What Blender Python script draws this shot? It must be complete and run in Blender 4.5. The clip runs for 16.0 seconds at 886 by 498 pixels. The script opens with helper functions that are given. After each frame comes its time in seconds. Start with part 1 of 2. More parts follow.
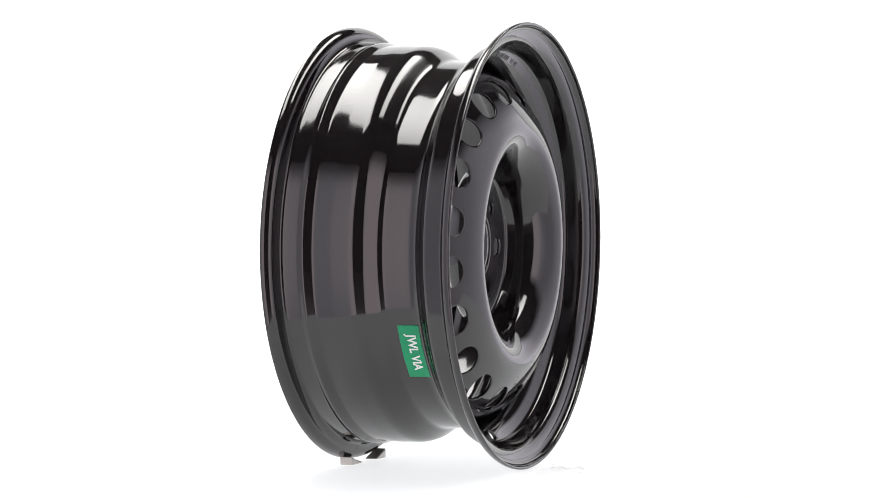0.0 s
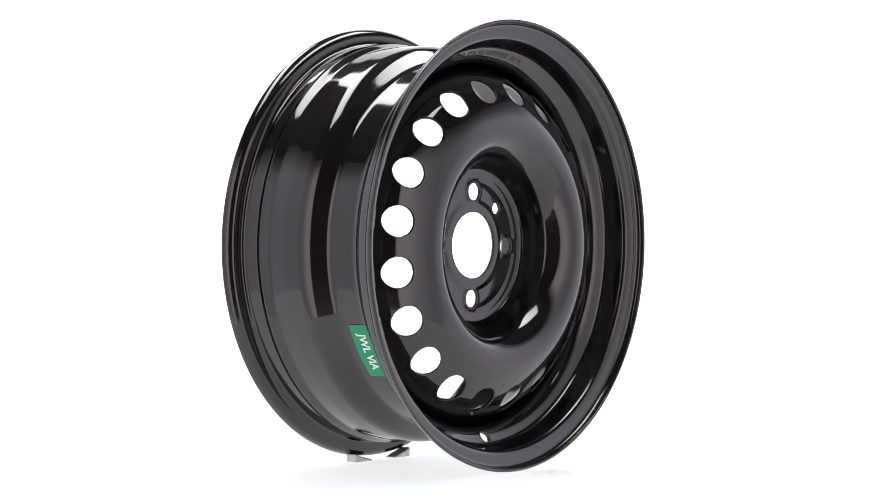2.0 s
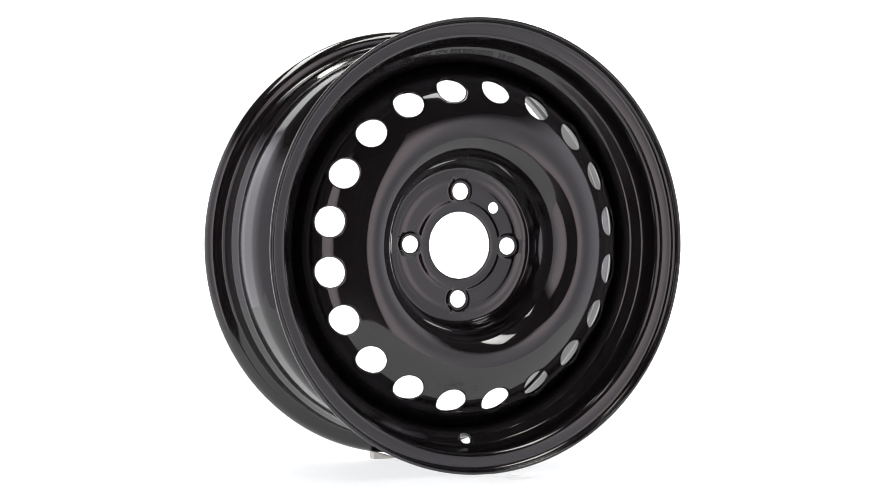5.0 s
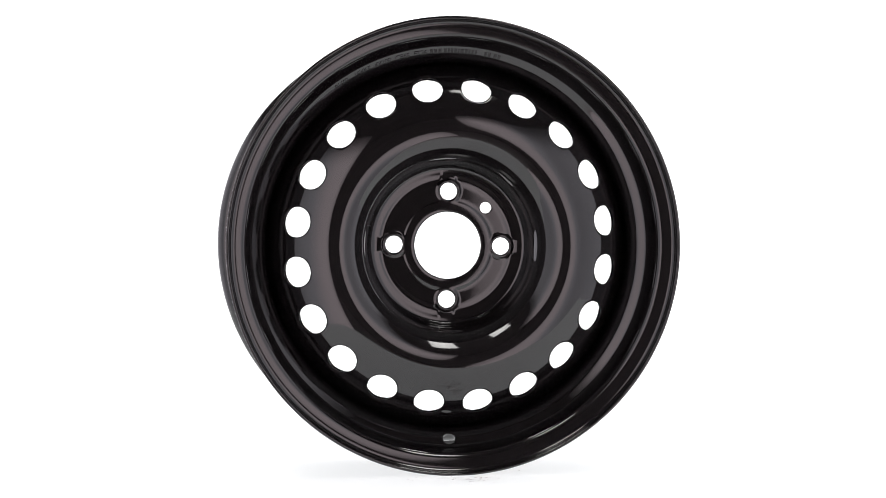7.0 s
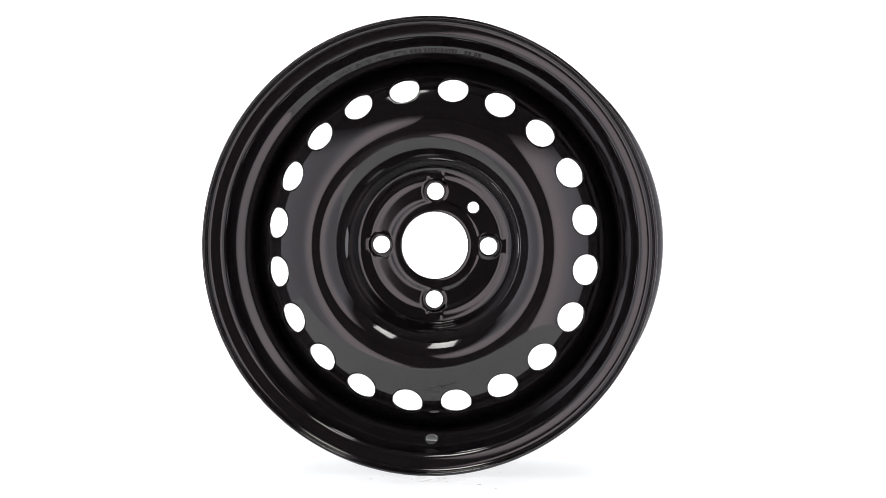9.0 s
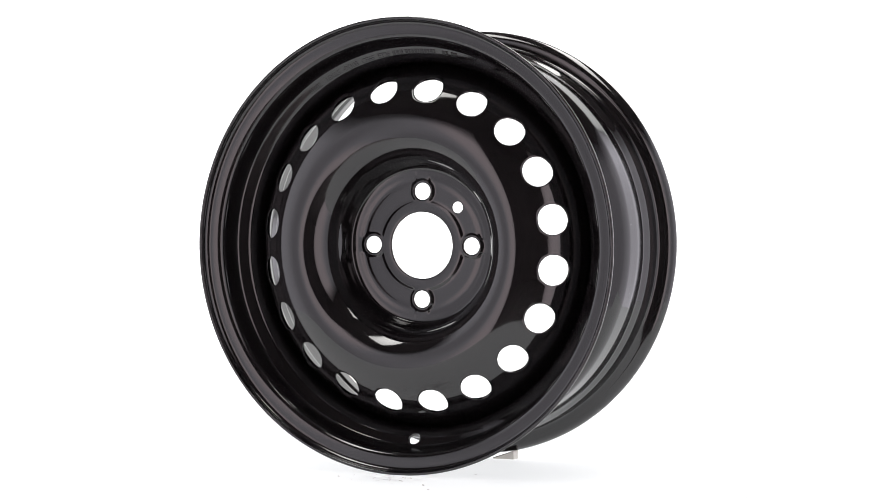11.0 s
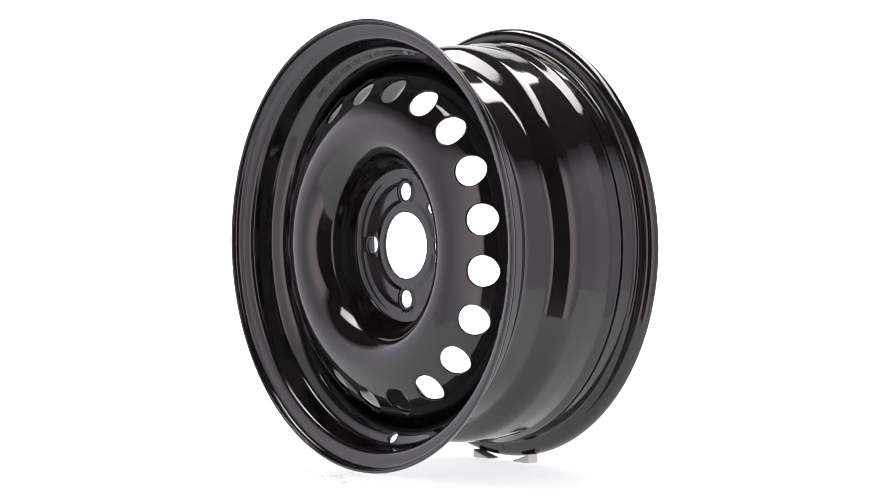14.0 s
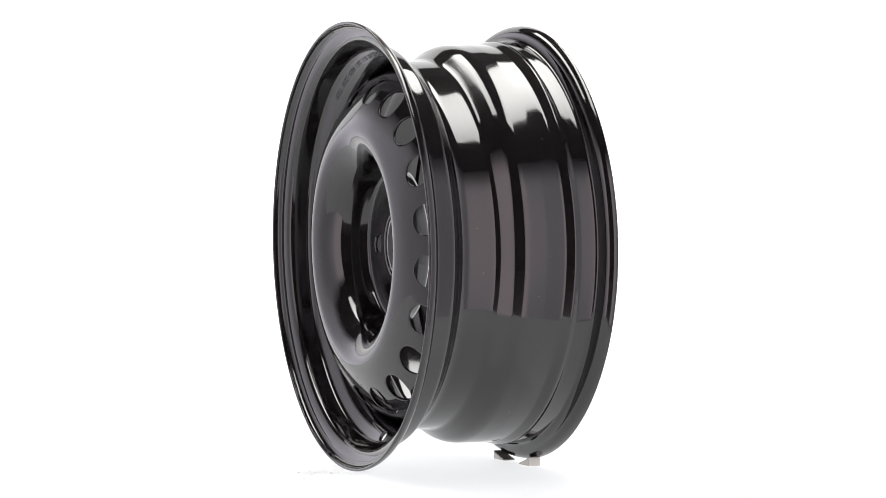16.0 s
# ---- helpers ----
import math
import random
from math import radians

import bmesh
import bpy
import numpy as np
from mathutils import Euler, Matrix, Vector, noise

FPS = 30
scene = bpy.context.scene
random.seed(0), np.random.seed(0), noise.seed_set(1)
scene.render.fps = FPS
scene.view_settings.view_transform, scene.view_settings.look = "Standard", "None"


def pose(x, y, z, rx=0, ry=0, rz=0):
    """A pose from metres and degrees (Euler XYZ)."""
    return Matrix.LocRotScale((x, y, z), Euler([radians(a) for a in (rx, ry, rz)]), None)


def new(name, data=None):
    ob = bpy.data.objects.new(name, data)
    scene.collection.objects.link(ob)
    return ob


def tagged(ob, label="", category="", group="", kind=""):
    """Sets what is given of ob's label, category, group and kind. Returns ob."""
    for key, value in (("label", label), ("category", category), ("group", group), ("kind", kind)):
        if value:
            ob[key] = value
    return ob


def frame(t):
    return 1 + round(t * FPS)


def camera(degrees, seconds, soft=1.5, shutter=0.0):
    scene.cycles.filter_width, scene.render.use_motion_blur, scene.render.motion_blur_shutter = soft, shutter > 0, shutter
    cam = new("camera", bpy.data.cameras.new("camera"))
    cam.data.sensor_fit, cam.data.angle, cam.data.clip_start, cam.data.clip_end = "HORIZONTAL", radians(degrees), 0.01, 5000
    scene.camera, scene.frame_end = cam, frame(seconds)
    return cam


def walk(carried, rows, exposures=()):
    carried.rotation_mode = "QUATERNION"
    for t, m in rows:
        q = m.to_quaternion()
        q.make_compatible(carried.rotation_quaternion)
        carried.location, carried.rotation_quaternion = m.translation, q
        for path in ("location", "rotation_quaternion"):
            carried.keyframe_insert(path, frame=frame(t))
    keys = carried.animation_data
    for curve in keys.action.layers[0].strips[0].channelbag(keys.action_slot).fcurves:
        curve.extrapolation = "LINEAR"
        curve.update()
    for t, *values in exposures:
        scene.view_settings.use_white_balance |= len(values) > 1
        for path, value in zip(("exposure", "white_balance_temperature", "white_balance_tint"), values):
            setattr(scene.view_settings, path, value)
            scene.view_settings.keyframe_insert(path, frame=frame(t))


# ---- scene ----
# Camera: level, fixed, about two metres from the wheel, at the height of its hub.
EYE = (0.0, -2.154, 0.2258)
cam = camera(23.73, 16.0, soft=0.7)
CAM_POSE = Matrix.Translation(EYE) @ pose(0, 0, 0, 0, 0, -0.193) @ pose(0, 0, 0, 89.875, 0, 0) @ pose(0, 0, 0, 0, 0, -0.171)
walk(cam, [(0.0, CAM_POSE), (16.0, CAM_POSE)], exposures=[(0.0, 0.0), (16.0, 0.0)])

# Light levels of lamps and cloths, and glow added to backdrop and plate.
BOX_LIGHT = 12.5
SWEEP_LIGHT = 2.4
BACKDROP_GLOW = 1.5
PLATE_GLOW = 0.79

world = bpy.data.worlds.new("world")
scene.world = world
world.use_nodes = True
world.node_tree.nodes["Background"].inputs["Color"].default_value = (0.02, 0.02, 0.022, 1)
world.node_tree.nodes["Background"].inputs["Strength"].default_value = 0.3


# ---- materials ----
def material(name, color, rough=0.5, metal=0.0, spec=0.5, vary=0.0, scale=20.0, bump=0.0, bump_scale=200.0, rough_vary=0.0):
    m = bpy.data.materials.new(name)
    m.use_nodes = True
    nt = m.node_tree
    b = nt.nodes["Principled BSDF"]
    b.inputs["Base Color"].default_value = (*color, 1)
    b.inputs["Roughness"].default_value = rough
    b.inputs["Metallic"].default_value = metal
    b.inputs["Specular IOR Level"].default_value = spec
    tc = nt.nodes.new("ShaderNodeTexCoord")
    if vary or rough_vary:
        n = nt.nodes.new("ShaderNodeTexNoise")
        n.inputs["Scale"].default_value = scale
        n.inputs["Detail"].default_value = 8
        nt.links.new(tc.outputs["Object"], n.inputs["Vector"])
        if vary:
            r = nt.nodes.new("ShaderNodeValToRGB")
            r.color_ramp.elements[0].position = 0.3
            r.color_ramp.elements[1].position = 0.7
            r.color_ramp.elements[0].color = (*[c * (1 - vary) for c in color], 1)
            r.color_ramp.elements[1].color = (*[min(1, c * (1 + vary)) for c in color], 1)
            nt.links.new(n.outputs["Fac"], r.inputs["Fac"])
            nt.links.new(r.outputs["Color"], b.inputs["Base Color"])
        if rough_vary:
            mr = nt.nodes.new("ShaderNodeMapRange")
            mr.inputs["From Min"].default_value = 0.35
            mr.inputs["From Max"].default_value = 0.7
            mr.inputs["To Min"].default_value = rough
            mr.inputs["To Max"].default_value = rough + rough_vary
            nt.links.new(n.outputs["Fac"], mr.inputs["Value"])
            nt.links.new(mr.outputs["Result"], b.inputs["Roughness"])
    if bump:
        n2 = nt.nodes.new("ShaderNodeTexNoise")
        n2.inputs["Scale"].default_value = bump_scale
        n2.inputs["Detail"].default_value = 3
        nt.links.new(tc.outputs["Object"], n2.inputs["Vector"])
        bp = nt.nodes.new("ShaderNodeBump")
        bp.inputs["Strength"].default_value = bump
        bp.inputs["Distance"].default_value = 0.001
        nt.links.new(n2.outputs["Fac"], bp.inputs["Height"])
        nt.links.new(bp.outputs["Normal"], b.inputs["Normal"])
    return m


def glowing(name, color, strength):
    m = bpy.data.materials.new(name)
    m.use_nodes = True
    b = m.node_tree.nodes["Principled BSDF"]
    b.inputs["Base Color"].default_value = (0.7, 0.7, 0.7, 1)
    b.inputs["Roughness"].default_value = 0.9
    b.inputs["Specular IOR Level"].default_value = 0.1
    b.inputs["Emission Color"].default_value = (*color, 1)
    b.inputs["Emission Strength"].default_value = strength
    return m


ENAMEL = material("black_enamel", (0.0072, 0.0062, 0.0067), rough=0.055, spec=0.82, rough_vary=0.04, scale=22, bump=0.006, bump_scale=700)
STAMP = material("stamped_enamel", (0.006, 0.006, 0.006), rough=0.27, spec=0.6, bump=0.1, bump_scale=900)
DUST = material("dust", (0.35, 0.34, 0.33), rough=0.9, vary=0.2, scale=400)
SMEAR = material("dusty_enamel", (0.012, 0.011, 0.011), rough=0.13, spec=0.8, vary=0.3, scale=300)
GREEN = material("green_sticker", (0.004, 0.30, 0.125), rough=0.45, spec=0.4, vary=0.05, scale=60)
WHITE_INK = material("white_ink", (0.85, 0.87, 0.85), rough=0.5)
# Glow added to table and plate washes out the wheel's shadow.
TABLE_GLOW = material("white_with_added_glow", (0.28, 0.282, 0.285), rough=0.55, spec=0.3, vary=0.03, scale=9, rough_vary=0.1)
table_shader = TABLE_GLOW.node_tree.nodes["Principled BSDF"]
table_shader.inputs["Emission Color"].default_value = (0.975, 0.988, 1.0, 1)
table_shader.inputs["Emission Strength"].default_value = PLATE_GLOW
SCUFF = material("scuff", (0.64, 0.60, 0.59), rough=0.9, vary=0.25, scale=300)
CHOCK_WHITE = material("white_plastic", (0.70, 0.67, 0.62), rough=0.5, vary=0.06, scale=120)
CHOCK_PAD = material("grey_rubber", (0.30, 0.28, 0.26), rough=0.8, vary=0.2, scale=200)
DARK_PAINT = material("dark_wall_paint", (0.22, 0.205, 0.20), rough=0.95, spec=0.1, vary=0.15, scale=3)
PALE_FLOOR = material("pale_studio_floor", (0.5, 0.47, 0.46), rough=0.85, spec=0.1, vary=0.2, scale=5)
BLACK_METAL = material("black_metal", (0.015, 0.015, 0.015), rough=0.6, metal=0.0, vary=0.1)
BOX_GLOW = glowing("softbox_diffuser", (1.0, 0.985, 0.955), BOX_LIGHT)
box_nodes = BOX_GLOW.node_tree
box_coords = box_nodes.nodes.new("ShaderNodeTexCoord")
box_shift = box_nodes.nodes.new("ShaderNodeMapping")
box_shift.inputs["Location"].default_value = (-0.5, -0.5, -0.5)
box_ball = box_nodes.nodes.new("ShaderNodeTexGradient")
box_ball.gradient_type = "SPHERICAL"
box_range = box_nodes.nodes.new("ShaderNodeMapRange")
box_range.inputs["From Min"].default_value = 0.25
box_range.inputs["From Max"].default_value = 0.8
box_range.inputs["To Min"].default_value = BOX_LIGHT * 0.5
box_range.inputs["To Max"].default_value = BOX_LIGHT
box_nodes.links.new(box_coords.outputs["Generated"], box_shift.inputs["Vector"])
box_nodes.links.new(box_shift.outputs["Vector"], box_ball.inputs["Vector"])
box_nodes.links.new(box_ball.outputs["Fac"], box_range.inputs["Value"])
box_nodes.links.new(box_range.outputs["Result"], box_nodes.nodes["Principled BSDF"].inputs["Emission Strength"])
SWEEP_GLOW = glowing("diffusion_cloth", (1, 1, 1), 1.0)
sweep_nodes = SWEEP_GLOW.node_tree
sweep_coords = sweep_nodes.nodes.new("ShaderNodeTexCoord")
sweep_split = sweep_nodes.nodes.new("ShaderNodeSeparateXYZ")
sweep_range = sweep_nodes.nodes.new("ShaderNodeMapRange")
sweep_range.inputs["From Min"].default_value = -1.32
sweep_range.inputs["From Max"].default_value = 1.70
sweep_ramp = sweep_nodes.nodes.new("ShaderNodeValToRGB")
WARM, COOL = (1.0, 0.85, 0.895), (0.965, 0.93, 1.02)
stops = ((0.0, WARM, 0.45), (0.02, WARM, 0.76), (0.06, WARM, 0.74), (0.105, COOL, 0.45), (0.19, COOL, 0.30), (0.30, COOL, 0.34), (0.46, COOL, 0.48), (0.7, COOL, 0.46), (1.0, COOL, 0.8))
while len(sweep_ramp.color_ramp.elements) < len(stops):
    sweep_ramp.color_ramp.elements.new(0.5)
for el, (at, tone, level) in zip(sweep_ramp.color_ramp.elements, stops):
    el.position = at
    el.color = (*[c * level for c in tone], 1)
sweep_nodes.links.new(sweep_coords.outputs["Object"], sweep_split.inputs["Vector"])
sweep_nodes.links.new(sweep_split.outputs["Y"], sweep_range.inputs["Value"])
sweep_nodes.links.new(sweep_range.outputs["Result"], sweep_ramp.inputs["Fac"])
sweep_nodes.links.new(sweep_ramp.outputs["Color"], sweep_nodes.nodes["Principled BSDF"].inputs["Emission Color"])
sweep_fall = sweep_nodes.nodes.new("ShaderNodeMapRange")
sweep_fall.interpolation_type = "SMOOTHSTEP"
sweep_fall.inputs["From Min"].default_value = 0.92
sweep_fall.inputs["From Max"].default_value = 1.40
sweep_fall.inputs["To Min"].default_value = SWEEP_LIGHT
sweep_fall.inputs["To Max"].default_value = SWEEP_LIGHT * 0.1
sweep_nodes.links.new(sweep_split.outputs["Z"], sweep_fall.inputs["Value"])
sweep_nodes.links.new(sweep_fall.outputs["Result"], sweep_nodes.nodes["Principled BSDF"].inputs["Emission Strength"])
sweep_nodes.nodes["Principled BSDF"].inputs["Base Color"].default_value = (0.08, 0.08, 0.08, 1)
# Glow stands in for light on the backdrop; base is near black.
BACK_GLOW = glowing("self_glowing_white", (1.0, 1.0, 0.998), BACKDROP_GLOW)
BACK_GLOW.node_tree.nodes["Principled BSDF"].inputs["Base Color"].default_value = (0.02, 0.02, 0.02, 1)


# ---- helpers of this scene ----
def mesh_of(name, verts, faces, smooth=True):
    me = bpy.data.meshes.new(name)
    me.from_pydata([tuple(v) for v in verts], [], faces)
    me.update()
    if smooth:
        me.shade_smooth()
    return me


def part(name, data, mat, parent=None, label=""):
    """One mesh object under a thing or a part; data is a bmesh or a mesh."""
    if isinstance(data, bmesh.types.BMesh):
        me = bpy.data.meshes.new(name)
        data.to_mesh(me)
        data.free()
    else:
        me = data
    if not me.materials:
        me.materials.append(mat)
    ob = new(name, me)
    ob.parent = parent
    return tagged(ob, label)


def box(size, at=(0, 0, 0), m=None, bevel=0.003):
    bm = bmesh.new()
    bmesh.ops.create_cube(bm, size=1.0, matrix=Matrix.Translation(at) @ (m or Matrix()) @ Matrix.Diagonal((*size, 1)))
    if bevel:
        bmesh.ops.bevel(bm, geom=list(bm.edges), offset=bevel, segments=2, profile=0.5, affect="EDGES")
    return bm


def rod(a, b, radius, seg=16):
    a, b = Vector(a), Vector(b)
    bm = bmesh.new()
    m = Matrix.Translation((a + b) / 2) @ (b - a).to_track_quat("Z", "Y").to_matrix().to_4x4()
    bmesh.ops.create_cone(bm, cap_ends=True, segments=seg, radius1=radius, radius2=radius, depth=(b - a).length, matrix=m)
    for f in bm.faces:
        f.smooth = len(f.verts) == 4
    return bm


def rounded(points, step=0.0012):
    """A polyline of (u, v, fillet radius) with its corners rounded, sampled evenly."""
    out = []
    n = len(points)
    for k, (u, v, r) in enumerate(points):
        p = Vector((u, v))
        if k in (0, n - 1) or r <= 0:
            out.append(p)
            continue
        a = (Vector(points[k - 1][:2]) - p)
        b = (Vector(points[k + 1][:2]) - p)
        half = a.angle(b) / 2
        d = min(r / math.tan(half), 0.49 * a.length, 0.49 * b.length)
        r = d * math.tan(half)
        a.normalize(), b.normalize()
        c = p + (a + b).normalized() * (r / math.sin(half))
        s, e = p + a * d - c, p + b * d - c
        sweep = s.angle_signed(e)
        m = max(4, int(abs(sweep) * r / (step * 0.6)))
        for q in range(m + 1):
            ang = -sweep * q / m
            out.append(c + Vector((s.x * math.cos(ang) - s.y * math.sin(ang), s.x * math.sin(ang) + s.y * math.cos(ang))))
    dense = [out[0]]
    for p in out[1:]:
        gap = (p - dense[-1]).length
        k = int(gap / (step * 4))
        start = dense[-1]
        for j in range(1, k + 1):
            dense.append(start.lerp(p, j / (k + 1)))
        if gap > 1e-6:
            dense.append(p)
    return dense


# ---- the studio: structure ----
Z_LOW = -0.86


def studio():
    floor = part("floor", box((6.4, 7.0, 0.1), (0, -0.4, Z_LOW - 0.05), bevel=0), PALE_FLOOR)
    tagged(floor, "pale grey matt studio floor", "floor", kind="structure")
    for name, size, at in (("wall_north", (6.4, 0.12, 3.7), (0, 3.16, 0.98)), ("wall_south", (6.4, 0.12, 3.7), (0, -3.96, 0.98)),
                           ("wall_west", (0.12, 7.0, 3.7), (-3.26, -0.4, 0.98)), ("wall_east", (0.12, 7.0, 3.7), (3.26, -0.4, 0.98))):
        tagged(part(name, box(size, at, bevel=0), DARK_PAINT), "grey matt painted studio wall", "wall", kind="structure")
    tagged(part("ceiling", box((6.4, 7.0, 0.1), (0, -0.4, 2.87), bevel=0), DARK_PAINT), "grey matt painted studio ceiling", "ceiling", kind="structure")
    # Sheet glows by itself; no lamps stand behind it.
    tagged(part("backdrop", box((2.9, 0.03, 2.5), (0, 1.75, 0.47), bevel=0), BACK_GLOW), "plain white backdrop with even added glow", "backdrop", kind="structure")


# ---- lights of the studio ----
def softbox(x0, x1, y0, y1, z, label, group):
    cx, cy, w, d = (x0 + x1) / 2, (y0 + y1) / 2, x1 - x0, y1 - y0
    thing = new("overhead_softbox")
    thing.location = (cx, cy, z)
    tagged(thing, label, "softbox", group)
    part("diffuser", box((w, d, 0.01), (0, 0, 0), bevel=0.002), BOX_GLOW, thing, "glowing white diffuser cloth")
    bm = bmesh.new()
    lower = [bm.verts.new((sx * (w / 2 + 0.012), sy * (d / 2 + 0.012), 0.008)) for sx, sy in ((-1, -1), (1, -1), (1, 1), (-1, 1))]
    upper = [bm.verts.new((sx * 0.08, sy * 0.12, 0.24)) for sx, sy in ((-1, -1), (1, -1), (1, 1), (-1, 1))]
    for k in range(4):
        bm.faces.new((lower[k], lower[(k + 1) % 4], upper[(k + 1) % 4], upper[k]))
    bm.faces.new(upper)
    bm.faces.new(lower[::-1])
    part("housing", bm, BLACK_METAL, thing)
    for sx, sy, size in ((0, -1, (w + 0.03, 0.012, 0.03)), (0, 1, (w + 0.03, 0.012, 0.03)), (-1, 0, (0.012, d, 0.03)), (1, 0, (0.012, d, 0.03))):
        part("frame", box(size, (sx * (w / 2 + 0.008), sy * (d / 2 + 0.008), 0)), BLACK_METAL, thing)
    part("hanger", rod((0, 0, 0.23), (0, 0, 2.82 - z), 0.012), BLACK_METAL, thing)
    return thing


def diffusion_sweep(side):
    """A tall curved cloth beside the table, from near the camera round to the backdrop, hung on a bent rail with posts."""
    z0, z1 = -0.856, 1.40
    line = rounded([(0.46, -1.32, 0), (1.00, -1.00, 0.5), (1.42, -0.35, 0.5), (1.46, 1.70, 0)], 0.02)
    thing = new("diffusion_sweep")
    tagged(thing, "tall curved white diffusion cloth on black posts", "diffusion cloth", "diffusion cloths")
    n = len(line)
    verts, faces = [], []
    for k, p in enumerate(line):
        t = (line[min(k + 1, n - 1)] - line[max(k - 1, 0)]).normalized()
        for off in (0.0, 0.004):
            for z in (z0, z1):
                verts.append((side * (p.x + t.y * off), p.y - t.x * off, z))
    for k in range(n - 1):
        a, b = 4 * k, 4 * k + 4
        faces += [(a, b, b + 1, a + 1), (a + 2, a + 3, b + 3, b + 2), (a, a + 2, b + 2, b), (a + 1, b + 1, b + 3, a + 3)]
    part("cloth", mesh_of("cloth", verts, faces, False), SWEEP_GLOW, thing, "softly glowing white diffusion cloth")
    bm = bmesh.new()
    for a, b in zip(line[::2], line[2::2]):
        m = Matrix.Translation((side * (a.x + b.x) / 2, (a.y + b.y) / 2, z1 + 0.012))
        d = Vector((side * (b.x - a.x), b.y - a.y, 0))
        bmesh.ops.create_cone(bm, cap_ends=True, segments=8, radius1=0.009, radius2=0.009, depth=d.length, matrix=m @ d.to_track_quat("Z", "Y").to_matrix().to_4x4())
    part("rail", bm, BLACK_METAL, thing)
    for k in (n // 5, n // 2, n - 6):
        p = line[k]
        t = (line[k + 1] - line[k - 1]).normalized()
        x, y = side * (p.x + t.y * 0.03), p.y - t.x * 0.03
        part("post", rod((x, y, Z_LOW), (x, y, z1 + 0.02), 0.011), BLACK_METAL, thing)
        part("foot", box((0.14, 0.14, 0.02), (side * (p.x + t.y * 0.11), p.y - t.x * 0.11, Z_LOW + 0.01)), BLACK_METAL, thing)
    return thing


studio()
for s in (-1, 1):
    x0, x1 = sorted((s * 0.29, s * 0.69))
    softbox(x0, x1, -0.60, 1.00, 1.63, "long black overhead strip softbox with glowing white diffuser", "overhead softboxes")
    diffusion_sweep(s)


# ---- table and turntable ----
TABLE_R = 0.385


def lathe(profile, seg, close=False):
    """Turn a profile of (radius, height) round z."""
    n = len(profile)
    verts = [(r * math.cos(2 * math.pi * k / seg), r * math.sin(2 * math.pi * k / seg), z) for k in range(seg) for r, z in profile]
    faces = []
    for k in range(seg):
        k2 = (k + 1) % seg
        for j in range(n if close else n - 1):
            j2 = (j + 1) % n
            faces.append((k * n + j, k2 * n + j, k2 * n + j2, k * n + j2))
    return verts, faces


def table():
    thing = new("table")
    thing.location = (0, 0.17, Z_LOW)
    top = -0.004 - Z_LOW
    # Top shares the plate's added glow; nothing lights it from below.
    part("tabletop", box((1.3, 0.84, 0.024), (0, 0, top - 0.012), bevel=0.003), TABLE_GLOW, thing, "white top with added glow")
    for sx in (-1, 1):
        for sy in (-1, 1):
            part("leg", box((0.04, 0.04, top - 0.024), (sx * 0.6, sy * 0.37, (top - 0.024) / 2)), BLACK_METAL, thing)
    tagged(thing, "white table under the turntable plate", "table")


def turntable():
    thing = new("turntable")
    tagged(thing, "white round turntable plate with faint dark scuffs", "turntable")
    r = TABLE_R
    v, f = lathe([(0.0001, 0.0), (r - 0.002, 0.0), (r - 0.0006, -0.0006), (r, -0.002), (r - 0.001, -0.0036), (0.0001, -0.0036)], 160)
    # Plate glows by itself; no lamp lies under it.
    part("plate", mesh_of("plate", v, f, False), TABLE_GLOW, thing, "white plate with added glow")
    rng = random.Random(7)
    verts, faces = [], []

    def fleck(x, y, length, width, turn):
        k0 = len(verts)
        n = 9
        for k in range(n):
            a = 2 * math.pi * k / n
            q = rng.uniform(0.45, 1.15)
            u, w = length * math.cos(a) * q, width * math.sin(a) * q
            verts.append((x + u * math.cos(turn) - w * math.sin(turn), y + u * math.sin(turn) + w * math.cos(turn), 0.0004))
        faces.append(tuple(range(k0, k0 + n)))
    for _ in range(110):
        x, y = rng.gauss(0.006, 0.024), rng.gauss(-0.125, 0.024)
        if rng.random() < 0.45:
            fleck(x, y, rng.uniform(0.002, 0.009), rng.uniform(0.0003, 0.0009), rng.gauss(-0.4, 0.6))
        else:
            fleck(x, y, rng.uniform(0.0006, 0.0022), rng.uniform(0.0005, 0.0022), rng.uniform(0, 3.1))
    for _ in range(10):
        fleck(rng.gauss(0.012, 0.03), rng.gauss(0.06, 0.02), rng.uniform(0.003, 0.012), rng.uniform(0.0003, 0.0008), rng.gauss(0.2, 0.6))
    for x, y, l in ((0.073, -0.066, 0.005), (0.030, -0.145, 0.009), (0.064, -0.168, 0.008), (0.084, -0.20, 0.010), (-0.045, -0.13, 0.008)):
        fleck(x, y, l, 0.0016, rng.gauss(-0.9, 0.5))
    ob = part("scuffs", mesh_of("scuffs", verts, faces, False), SCUFF, thing, "faint brown and grey scuff marks")
    tagged(ob, kind="stuff")
    return thing


# ---- the wheel ----
# Wheel space: x to the right, y backwards along the axle, z up; angles run from x towards z.
CURL = [(0.0106 * (1 - math.cos(q)), 0.0097 * math.sin(q)) for q in [k * math.pi / 36 for k in range(1, 19)]]
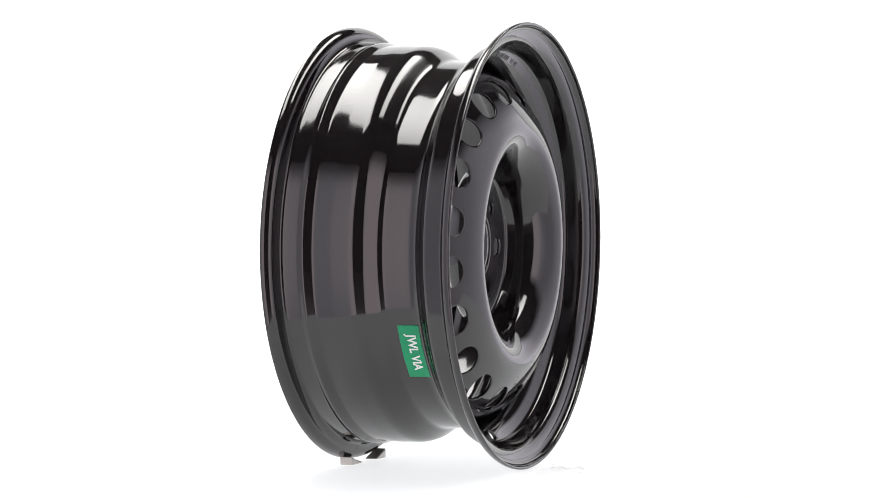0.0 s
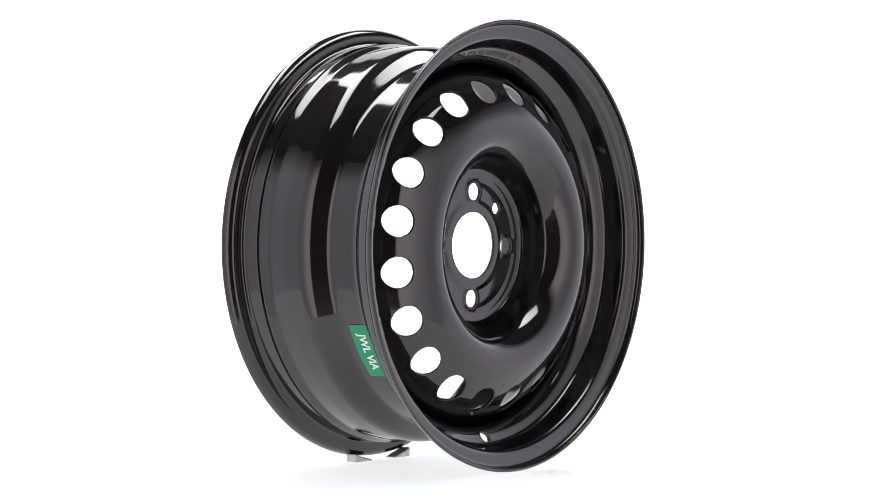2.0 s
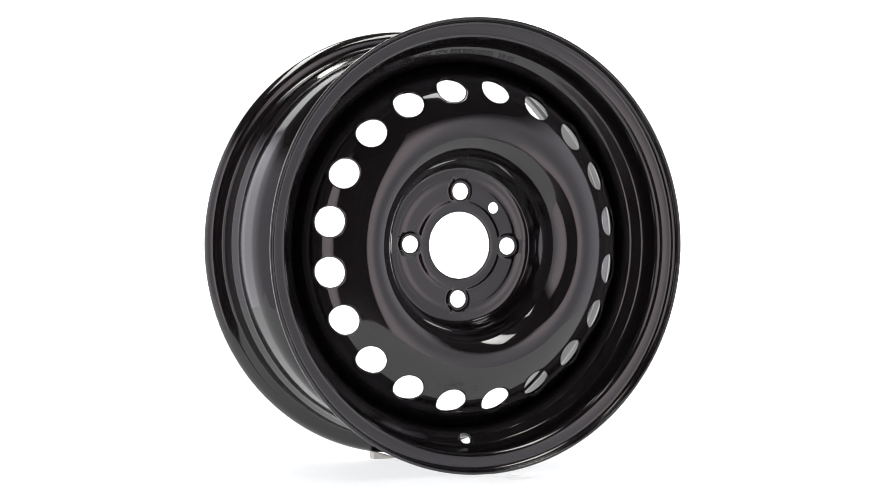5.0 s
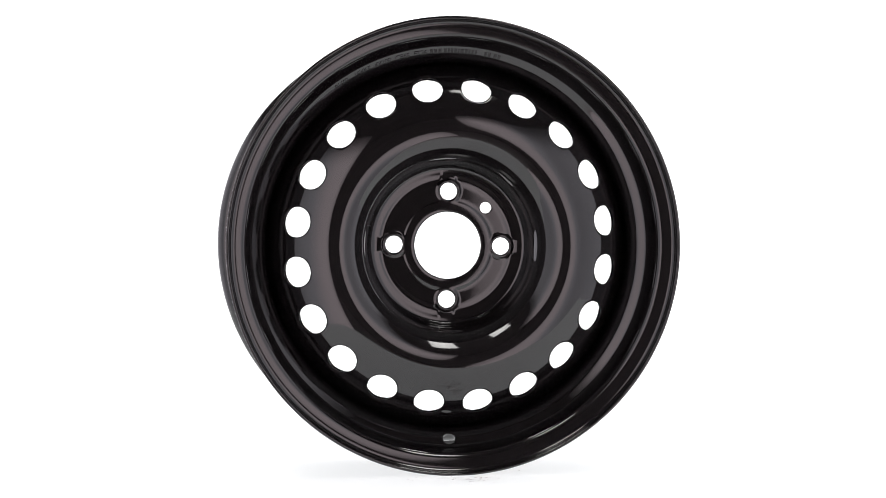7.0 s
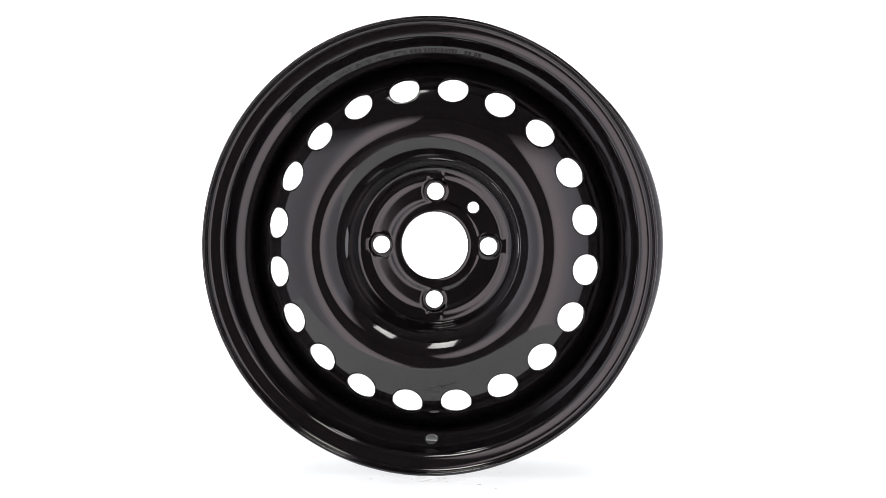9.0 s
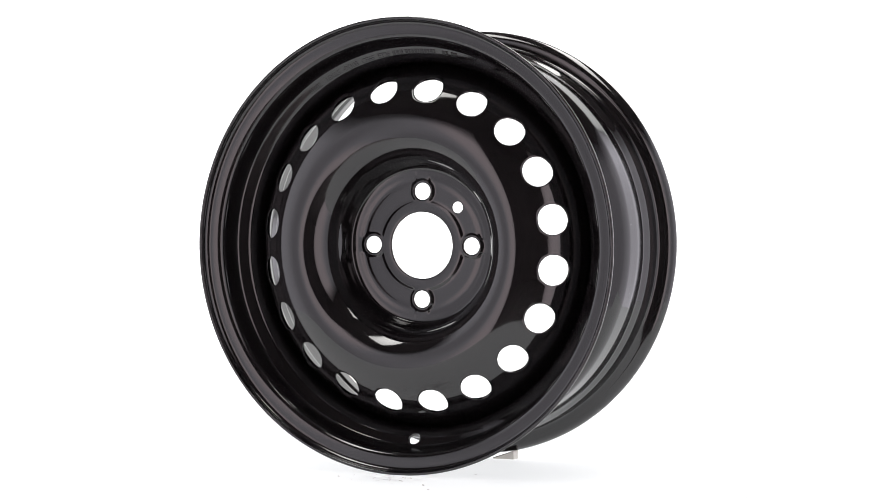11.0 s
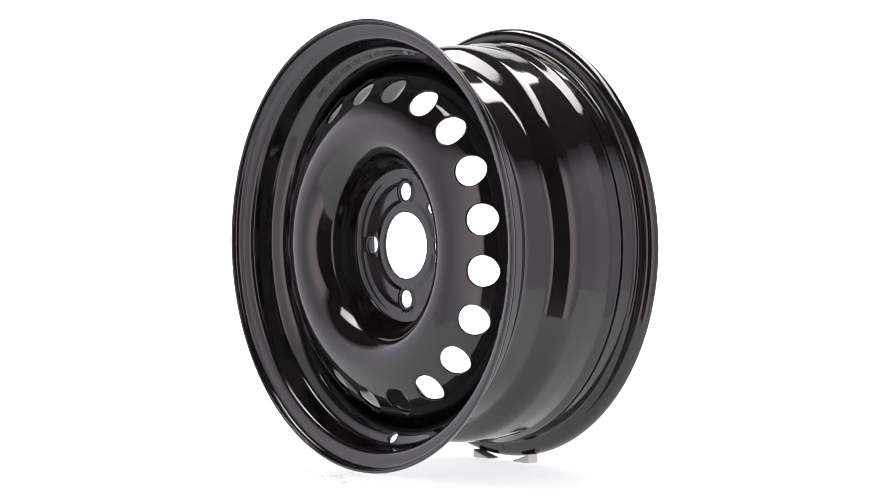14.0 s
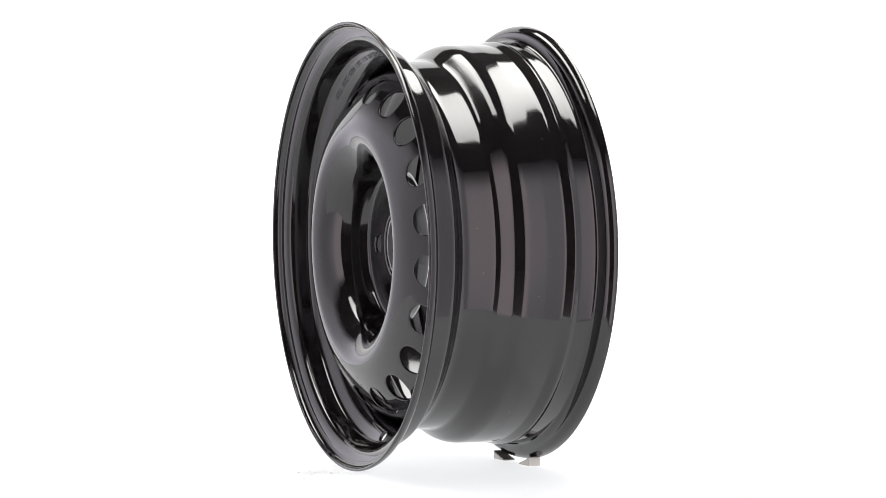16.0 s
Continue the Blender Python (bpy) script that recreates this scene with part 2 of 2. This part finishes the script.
TIRE_SIDE = [(0.0847 + u, 0.2133 + v, 0) for u, v in reversed(CURL)] + [
    (0.0847, 0.2133, 0), (0.0822, 0.2066, 0.0045), (0.0655, 0.2052, 0.007), (0.0603, 0.2066, 0.0042),
    (0.0505, 0.2032, 0.009), (0.0320, 0.2031, 0.10), (0.0065, 0.2019, 0.026), (-0.0122, 0.1868, 0.012), (-0.0492, 0.1848, 0.019),
    (-0.0606, 0.2025, 0.012), (-0.0826, 0.2068, 0.0058), (-0.0847, 0.2145, 0)] + [(-0.0847 - u, 0.2145 + v, 0) for u, v in CURL]
SHEET = 0.0030


def rim_mesh(seg=384):
    tire = rounded(TIRE_SIDE)
    n = len(tire)
    air = []
    for k in range(n):
        t = (tire[min(k + 1, n - 1)] - tire[max(k - 1, 0)]).normalized()
        air.append(tire[k] - Vector((t.y, -t.x)) * SHEET)
    # the sheet lies towards the axle from the tyre side
    mid = n // 2
    if air[mid].y > tire[mid].y:
        air = [tire[k] * 2 - air[k] for k in range(n)]
    # drop folds of the offset line inside tight bends
    clean = [air[0]]
    for k in range(1, n):
        if (air[k] - clean[-1]).dot(tire[k] - tire[k - 1]) > 0:
            clean.append(air[k])

    def cap(p, q):
        c, e = (p + q) / 2, (p - q) / 2
        side = Vector((e.y, -e.x))
        if side.x * c.x < 0:
            side = -side
        return [c + e * math.cos(a) + side * 0.8 * math.sin(a) for a in (0.5, 1.0, math.pi / 2, 2.14, 2.64)]
    loop = tire + cap(tire[-1], clean[-1]) + clean[::-1] + cap(clean[0], tire[0])
    m = len(loop)
    verts = [(p.y * math.cos(2 * math.pi * k / seg), p.x, p.y * math.sin(2 * math.pi * k / seg)) for k in range(seg) for p in loop]
    faces = []
    for k in range(seg):
        k2 = (k + 1) % seg
        for j in range(m):
            j2 = (j + 1) % m
            faces.append((k * m + j, k * m + j2, k2 * m + j2, k2 * m + j))
    return mesh_of("rim", verts, faces)


SLOPE_MID = Vector((-0.0552, 0.1942))          # axle, radius: middle of the front slope on the tyre side
SLOPE_DIR = Vector((-0.0120, 0.0171)).normalized()
SLOPE_IN = Vector((-SLOPE_DIR.y, SLOPE_DIR.x)) # towards the front and the axle
if SLOPE_IN.y > 0:
    SLOPE_IN = -SLOPE_IN


def pierced(ob, m, radius, depth):
    """Cut a round hole through a mesh object for good."""
    bm = bmesh.new()
    bmesh.ops.create_cone(bm, cap_ends=True, segments=40, radius1=radius, radius2=radius, depth=depth, matrix=m)
    me = bpy.data.meshes.new("cutter")
    bm.to_mesh(me)
    bm.free()
    cutter = new("cutter", me)
    mod = ob.modifiers.new("hole", "BOOLEAN")
    mod.operation, mod.solver, mod.object = "DIFFERENCE", "EXACT", cutter
    bpy.context.view_layer.update()
    cut = bpy.data.meshes.new_from_object(ob.evaluated_get(bpy.context.evaluated_depsgraph_get()))
    ob.modifiers.clear()
    ob.data = cut
    bpy.data.objects.remove(cutter)
    bpy.data.meshes.remove(me)


# Front face of the disc: radius and place along the axle.
DISC = [(0.0335, -0.0379), (0.0345, -0.0387), (0.0432, -0.0387), (0.0462, -0.0370), (0.0615, -0.0370), (0.0642, -0.0362), (0.0672, -0.0362),
        (0.0694, -0.0374), (0.0742, -0.0377), (0.0782, -0.0394), (0.0815, -0.0480), (0.0838, -0.0580), (0.0866, -0.0662), (0.0910, -0.0732),
        (0.0965, -0.0793), (0.1030, -0.0845), (0.1090, -0.0876), (0.1150, -0.0887), (0.1230, -0.0877), (0.1320, -0.0844), (0.1420, -0.0794),
        (0.1500, -0.0748), (0.1552, -0.0716), (0.1605, -0.0675), (0.1655, -0.0618), (0.1700, -0.0550), (0.1745, -0.0475), (0.1785, -0.0400),
        (0.1815, -0.0330), (0.1832, -0.0270),
        (0.1842, -0.0130)]


def disc_rows():
    """The disc's profile resampled and eased, as arrays of radius and height."""
    p = np.array(DISC)
    s = np.r_[0, np.cumsum(np.hypot(*np.diff(p, axis=0).T))]
    fine = np.linspace(0, s[-1], 900)
    r, a = np.interp(fine, s, p[:, 0]), np.interp(fine, s, p[:, 1])
    step = s[-1] / 899

    def eased(v, width):
        k = np.exp(-0.5 * (np.arange(-80, 81) * step / width) ** 2)
        return np.convolve(np.r_[2 * v[0] - v[80:0:-1], v, 2 * v[-1] - v[-2:-82:-1]], k / k.sum(), "valid")
    mix = np.clip((r - 0.083) / 0.012, 0, 1) * np.clip((0.168 - r) / 0.006, 0, 1)
    rp = eased(r, 0.0013) * (1 - mix) + eased(r, 0.0048) * mix
    ap = eased(a, 0.0013) * (1 - mix) + eased(a, 0.0048) * mix
    rp = np.maximum.accumulate(rp + np.arange(900) * 1e-9)
    return rp, ap, fine


def ease(x, lo, hi):
    t = min(1.0, max(0.0, (x - lo) / (hi - lo)))
    return t * t * (3 - 2 * t)


BOLT_R, BOLT_HOLE = 0.054, 0.0086


RING_LEVEL, FLAT_LEVEL, RIB_LEVEL = -0.0387, -0.0370, -0.0373


def hub_face(x, z, base):
    """The hub's face with its bolt bosses, melting into the ring round the bore, and the short ribs outside them."""
    if math.hypot(x, z) > 0.085:
        return base
    for bx, bz in ((1, 0), (0, 1), (-1, 0), (0, -1)):
        d = math.hypot(x - bx * BOLT_R, z - bz * BOLT_R)
        along, across = x * bx + z * bz, abs(-x * bz + z * bx)
        if along > 0:
            rib = (1 - ease(across, 0.0062, 0.0084)) * ease(along, 0.0585, 0.0625) * (1 - ease(along, 0.0710, 0.0745))
            base += (RIB_LEVEL - base) * rib
        proud = min(1.0, max(0.0, (FLAT_LEVEL - base) / (FLAT_LEVEL - RING_LEVEL)))
        base += (RING_LEVEL - FLAT_LEVEL) * (1 - ease(d, 0.0098, 0.0140)) * (1 - proud)
        base += (1 - ease(d, 0.0082, 0.0106)) * 0.0006
    return base


def disc_mesh(vent_turn, seg=480):
    rp, ap, s = disc_rows()
    rows = 190
    cut = np.linspace(0, s[-1], rows)
    rr = np.interp(cut, s, rp)

    def at(x, z, back=0.0):
        r = math.hypot(x, z)
        return (x, hub_face(x, z, float(np.interp(r, rp, ap))) + back, z)
    verts, faces = [], []
    for i in range(rows):
        for k in range(seg):
            t = 2 * math.pi * k / seg
            verts.append(at(rr[i] * math.cos(t), rr[i] * math.sin(t)))
    holes = []
    for k in range(20):
        holes.append((0.1552, 9 + 18 * k + vent_turn, 0.0120, 0.0148, 0.0185, 8.2))
    for k in range(4):
        holes.append((BOLT_R, 90 * k, BOLT_HOLE, BOLT_HOLE, 0.0150, 16.5))
    holes.append((0.0540, 45.2, 0.0057, 0.0057, 0.0085, 9.7))
    gone = set()
    loops = []
    for hr, ht, er, et, dr, dt in holes:
        i0 = int(np.argmin(abs(rr - (hr - dr))))
        i1 = int(np.argmin(abs(rr - (hr + dr))))
        k0, k1 = round((ht - dt) * seg / 360), round((ht + dt) * seg / 360)
        for i in range(i0, i1):
            for k in range(k0, k1):
                gone.add((i, k % seg))
        edge = [(i0, k) for k in range(k0, k1)] + [(i, k1) for i in range(i0, i1)] + [(i1, k) for k in range(k1, k0, -1)] + [(i, k0) for i in range(i1, i0, -1)]
        loops.append((hr, radians(ht), er, et, [i * seg + k % seg for i, k in edge]))
    for i in range(rows - 1):
        for k in range(seg):
            if (i, k) not in gone:
                k2 = (k + 1) % seg
                faces.append((i * seg + k, i * seg + k2, (i + 1) * seg + k2, (i + 1) * seg + k))
    for hr, ht, er, et, edge in loops:
        c, t = Vector((math.cos(ht), math.sin(ht))), Vector((-math.sin(ht), math.cos(ht)))
        n = len(edge)
        outer = edge
        for u, back in ((0.88, 0), (0.76, 0), (0.64, 0), (0.52, 0), (0.40, 0), (0.29, 0), (0.24, 0), (0.16, 0.0), (0.12, 0.00005), (0.08, 0.00014), (0.045, 0.00030), (0.016, 0.00056), (0.0, 0.0011)):
            ring = []
            for e in edge:
                q = Vector((verts[e][0], verts[e][2])) - c * hr
                a, b = q.dot(c), q.dot(t)
                ang = math.atan2(b / et, a / er)
                ha, hb = er * math.cos(ang), et * math.sin(ang)
                a, b = ha + (a - ha) * u, hb + (b - hb) * u
                w = c * (hr + a) + t * b
                ring.append(len(verts))
                verts.append(at(w.x, w.y, back))
            for j in range(n):
                j2 = (j + 1) % n
                faces.append((outer[j], outer[j2], ring[j2], ring[j]))
            outer = ring
    me = mesh_of("disc", verts, faces)
    bm = bmesh.new()
    bm.from_mesh(me)
    bmesh.ops.recalc_face_normals(bm, faces=list(bm.faces))
    flat = max((f for f in bm.faces if 0.112 < math.hypot(f.verts[0].co.x, f.verts[0].co.z) < 0.118), key=lambda f: abs(f.normal.y))
    if flat.normal.y > 0:
        bmesh.ops.reverse_faces(bm, faces=list(bm.faces))
    bm.to_mesh(me)
    bm.free()
    me.shade_smooth()
    return me


def lettering(text, size, extrude, spacing=1.0, bold=0.0):
    """A mesh of the text in the built-in font, its baseline from x = 0."""
    cu = bpy.data.curves.new("lettering", "FONT")
    cu.body, cu.size, cu.extrude, cu.resolution_u = text, size, extrude, 3
    cu.space_character, cu.offset = spacing, bold
    ob = new("lettering", cu)
    bpy.context.view_layer.update()
    me = bpy.data.meshes.new_from_object(ob.evaluated_get(bpy.context.evaluated_depsgraph_get()))
    bpy.data.objects.remove(ob)
    bpy.data.curves.remove(cu)
    return me


def bars(widths, size, extrude):
    """Plain upright bars in place of words that cannot be given."""
    bm = bmesh.new()
    x = 0
    for w in widths:
        if w > 0:
            bmesh.ops.create_cube(bm, size=1, matrix=Matrix.Translation((x + w / 2, size * 0.36, 0)) @ Matrix.Diagonal((w, size * 0.7, extrude * 2, 1)))
        x += abs(w) + 0.0011
    me = bpy.data.meshes.new("stamped_bars")
    bm.to_mesh(me)
    bm.free()
    return me


def on_slope(me, start_deg):
    """Wrap a flat mesh (x along the ring clockwise, y outward) onto the rim's front slope."""
    for v in me.vertices:
        x, y, h = v.co
        p = SLOPE_MID + SLOPE_IN * (SHEET + h) + SLOPE_DIR * (y - 0.0022)
        a = radians(start_deg) - x / (SLOPE_MID.y - 0.003)
        v.co = (p.y * math.cos(a), p.x, p.y * math.sin(a))
    me.update()
    return me


def refine(me, length):
    bm = bmesh.new()
    bm.from_mesh(me)
    for _ in range(3):
        long = [e for e in bm.edges if e.calc_length() > length]
        if not long:
            break
        bmesh.ops.subdivide_edges(bm, edges=long, cuts=1)
    bm.to_mesh(me)
    bm.free()
    return me


WELL_R0, WELL_R1 = 0.1868, 0.1848
STICKER_R, ST_A0, ST_A1, ST_T0, ST_T1 = 0.1857, -0.0235, -0.0450, 205.0, 223.6


def well_radius(a):
    return WELL_R0 + (WELL_R1 - WELL_R0) * (a + 0.0122) / (-0.0492 + 0.0122) + max(0.0, -0.0392 - a) ** 2 / 0.038


def wheel():
    thing = new("steel_wheel")
    tagged(thing, "glossy black enamelled steel car wheel standing upright", "wheel")
    rim = part("rim", rim_mesh(), ENAMEL, thing)
    valve = radians(270.6)
    p = SLOPE_MID + SLOPE_IN * 0.0015 - SLOPE_DIR * 0.0005
    radial = Vector((math.cos(valve), 0, math.sin(valve)))
    at = radial * p.y + Vector((0, p.x, 0))
    way = radial * SLOPE_IN.y + Vector((0, SLOPE_IN.x, 0))
    pierced(rim, Matrix.Translation(at) @ way.to_track_quat("Z", "Y").to_matrix().to_4x4(), 0.0060, 0.014)
    disc = part("disc", disc_mesh(1.31), ENAMEL, thing)
    mod = disc.modifiers.new("sheet", "SOLIDIFY")
    mod.thickness, mod.offset = 0.0034, -1.0
    # dust specks on the outside of the rim, and a faint dusty smear on the disc
    rng = random.Random(11)
    verts, faces = [], []
    for _ in range(70):
        a, t = (rng.uniform(0.014, 0.046), rng.uniform(0, 2 * math.pi)) if rng.random() < 0.6 else (rng.uniform(-0.036, -0.014), rng.uniform(0, 2 * math.pi))
        r = (0.2033 if a > 0 else well_radius(a)) + 0.0001
        w = rng.uniform(0.00016, 0.00038)
        k0 = len(verts)
        for dr, da, dt in ((0.0002, 0, 0), (0, w, 0), (0, 0, w / r), (0, -w, 0), (0, 0, -w / r)):
            verts.append(((r + dr) * math.cos(t + dt), a + da, (r + dr) * math.sin(t + dt)))
        faces += [(k0, k0 + 1, k0 + 2), (k0, k0 + 2, k0 + 3), (k0, k0 + 3, k0 + 4), (k0, k0 + 4, k0 + 1)]
    tagged(part("dust", mesh_of("dust", verts, faces, False), DUST, rim, "tiny pale dust specks"), kind="stuff")
    rp, ap, _ = disc_rows()
    verts, faces = [], []
    for _ in range(5):
        r0, t0 = rng.gauss(0.1385, 0.0035), radians(rng.gauss(271.5, 2.2))
        long, thin = rng.uniform(0.0006, 0.0030), rng.uniform(0.0003, 0.0010)
        k0 = len(verts)
        for k in range(8):
            q = rng.uniform(0.5, 1.1)
            r, t = r0 + thin * q * math.sin(k * math.pi / 4), t0 + long * q * math.cos(k * math.pi / 4) / r0
            verts.append((r * math.cos(t), float(np.interp(r, rp, ap)) - 0.00025, r * math.sin(t)))
        faces.append(tuple(range(k0, k0 + 8)))
    tagged(part("smear", mesh_of("smear", verts, faces, False), SMEAR, disc, "faint dull dusty smear"), kind="stuff")
    # stamped size marks along the rim
    for text, start in (("81602", 127.6), ("16X6.5", 121.0), ("4X108", 114.3), ("CB65", 107.8), ("ET26", 102.2)):
        part("stamped_lettering", on_slope(lettering(text, 0.0076, 0.0003, 0.82), start), STAMP, rim, "stamped size marks")
    for widths, start in (((0.003, 0.003, 0.003), 97.2), ((0.0028, 0.0018, 0.0024, 0.0026, 0.0014, 0.0034, 0.0024, 0.0018, 0.0024, 0.0018), 93.1), ((0.0028, 0.0028, -0.001, 0.0028, 0.0028), 81.1)):
        part("stamped_bars", on_slope(bars(widths, 0.0072, 0.0003), start), STAMP, rim)
    # sticker in the well of the rim
    verts, faces = [], []
    nu, nv = 12, 24
    for layer, lift in ((0, -0.0002), (1, 0.0005)):
        for u in range(nu):
            for v in range(nv):
                t = radians(ST_T0 + (ST_T1 - ST_T0) * v / (nv - 1))
                a = ST_A0 + (ST_A1 - ST_A0) * u / (nu - 1)
                rad_a = well_radius(a) + lift
                verts.append((rad_a * math.cos(t), a, rad_a * math.sin(t)))
    k = nu * nv
    for v in range(nv - 1):
        for u in range(nu - 1):
            q = k + u * nv + v
            faces.append((q, q + nv, q + nv + 1, q + 1))
        last = (nu - 1) * nv
        faces.append((v, v + 1, k + v + 1, k + v))
        faces.append((last + v, k + last + v, k + last + v + 1, last + v + 1))
    sticker = part("sticker", mesh_of("sticker", verts, faces, False), GREEN, thing, "green sticker with white lettering")
    words = refine(lettering("JWL VIA", 0.0125, 0.0001, 1.0, 0.0003), 0.004)
    xs = [v.co.x for v in words.vertices]
    ys = [v.co.y for v in words.vertices]
    x_mid, y_mid = (min(xs) + max(xs)) / 2, (min(ys) + max(ys)) / 2
    for v in words.vertices:
        x, y, h = v.co.x - x_mid, v.co.y - y_mid, v.co.z
        a = (ST_A0 + ST_A1) / 2 - y
        r = well_radius(a) + 0.0007 + h
        t = radians((ST_T0 + ST_T1) / 2) + x * 0.92 / STICKER_R
        v.co = (r * math.cos(t), a, r * math.sin(t))
    part("printed_letters", words, WHITE_INK, sticker, "bold white letters")
    return thing


def chock(x_low, x_high, y, tall):
    """A small wedge under the rear flange, from its thin end to its tall end."""
    thing = new("wheel_chock")
    tagged(thing, "small white wedge with grey rubber top under the wheel", "wheel chock", "wheel chocks")
    s = 1 if x_high > x_low else -1
    length = abs(x_high - x_low)
    rise = [(0.0, 0.0012), (0.3, 0.36 * tall), (0.6, 0.61 * tall), (0.85, 0.85 * tall), (1.0, tall)]
    for name, mat, low, high, inset in (("wedge", CHOCK_WHITE, None, 0.0, 0.0), ("rubber_pad", CHOCK_PAD, 0.0, 0.0007, 0.0004)):
        bm = bmesh.new()
        cols = []
        for u, h in rise:
            z0 = 0.0005 if low is None else h
            z1 = h + high
            cols.append([bm.verts.new((s * u * length, v * (0.0065 - inset), z)) for v, z in ((-1, z0), (1, z0), (1, z1), (-1, z1))])
        for a, b in zip(cols, cols[1:]):
            for k in range(4):
                bm.faces.new((a[k], a[(k + 1) % 4], b[(k + 1) % 4], b[k]))
        bm.faces.new(cols[0])
        bm.faces.new(cols[-1])
        bmesh.ops.recalc_face_normals(bm, faces=list(bm.faces))
        bmesh.ops.bevel(bm, geom=list(bm.edges), offset=0.0004, segments=1, affect="EDGES")
        part(name, bm, mat, thing)
    return thing, pose(x_low, y, 0)


table()
TURNTABLE = turntable()
WHEEL = wheel()
CHOCKS = [chock(-0.0085, -0.0345, 0.0860, 0.0085), chock(0.0280, 0.0520, 0.0860, 0.0094)]
WHEEL_REST = pose(0.0052, -0.0061, 0.2257) @ pose(0, 0, 0, 1.1235, 0, 0) @ pose(0, 0, 0, 0, 1.0707, 0)


def turn(t):
    """The turntable's angle in degrees."""
    d = t - 8.0264
    return -(8.345 * d + math.degrees(0.2345e-4 * d ** 3))


def motions():
    times = [float(k) for k in range(17)]
    for thing, rest in [(TURNTABLE, Matrix()), (WHEEL, WHEEL_REST)] + CHOCKS:
        walk(thing, [(t, pose(0, 0, 0, 0, 0, turn(t)) @ rest) for t in times])


motions()
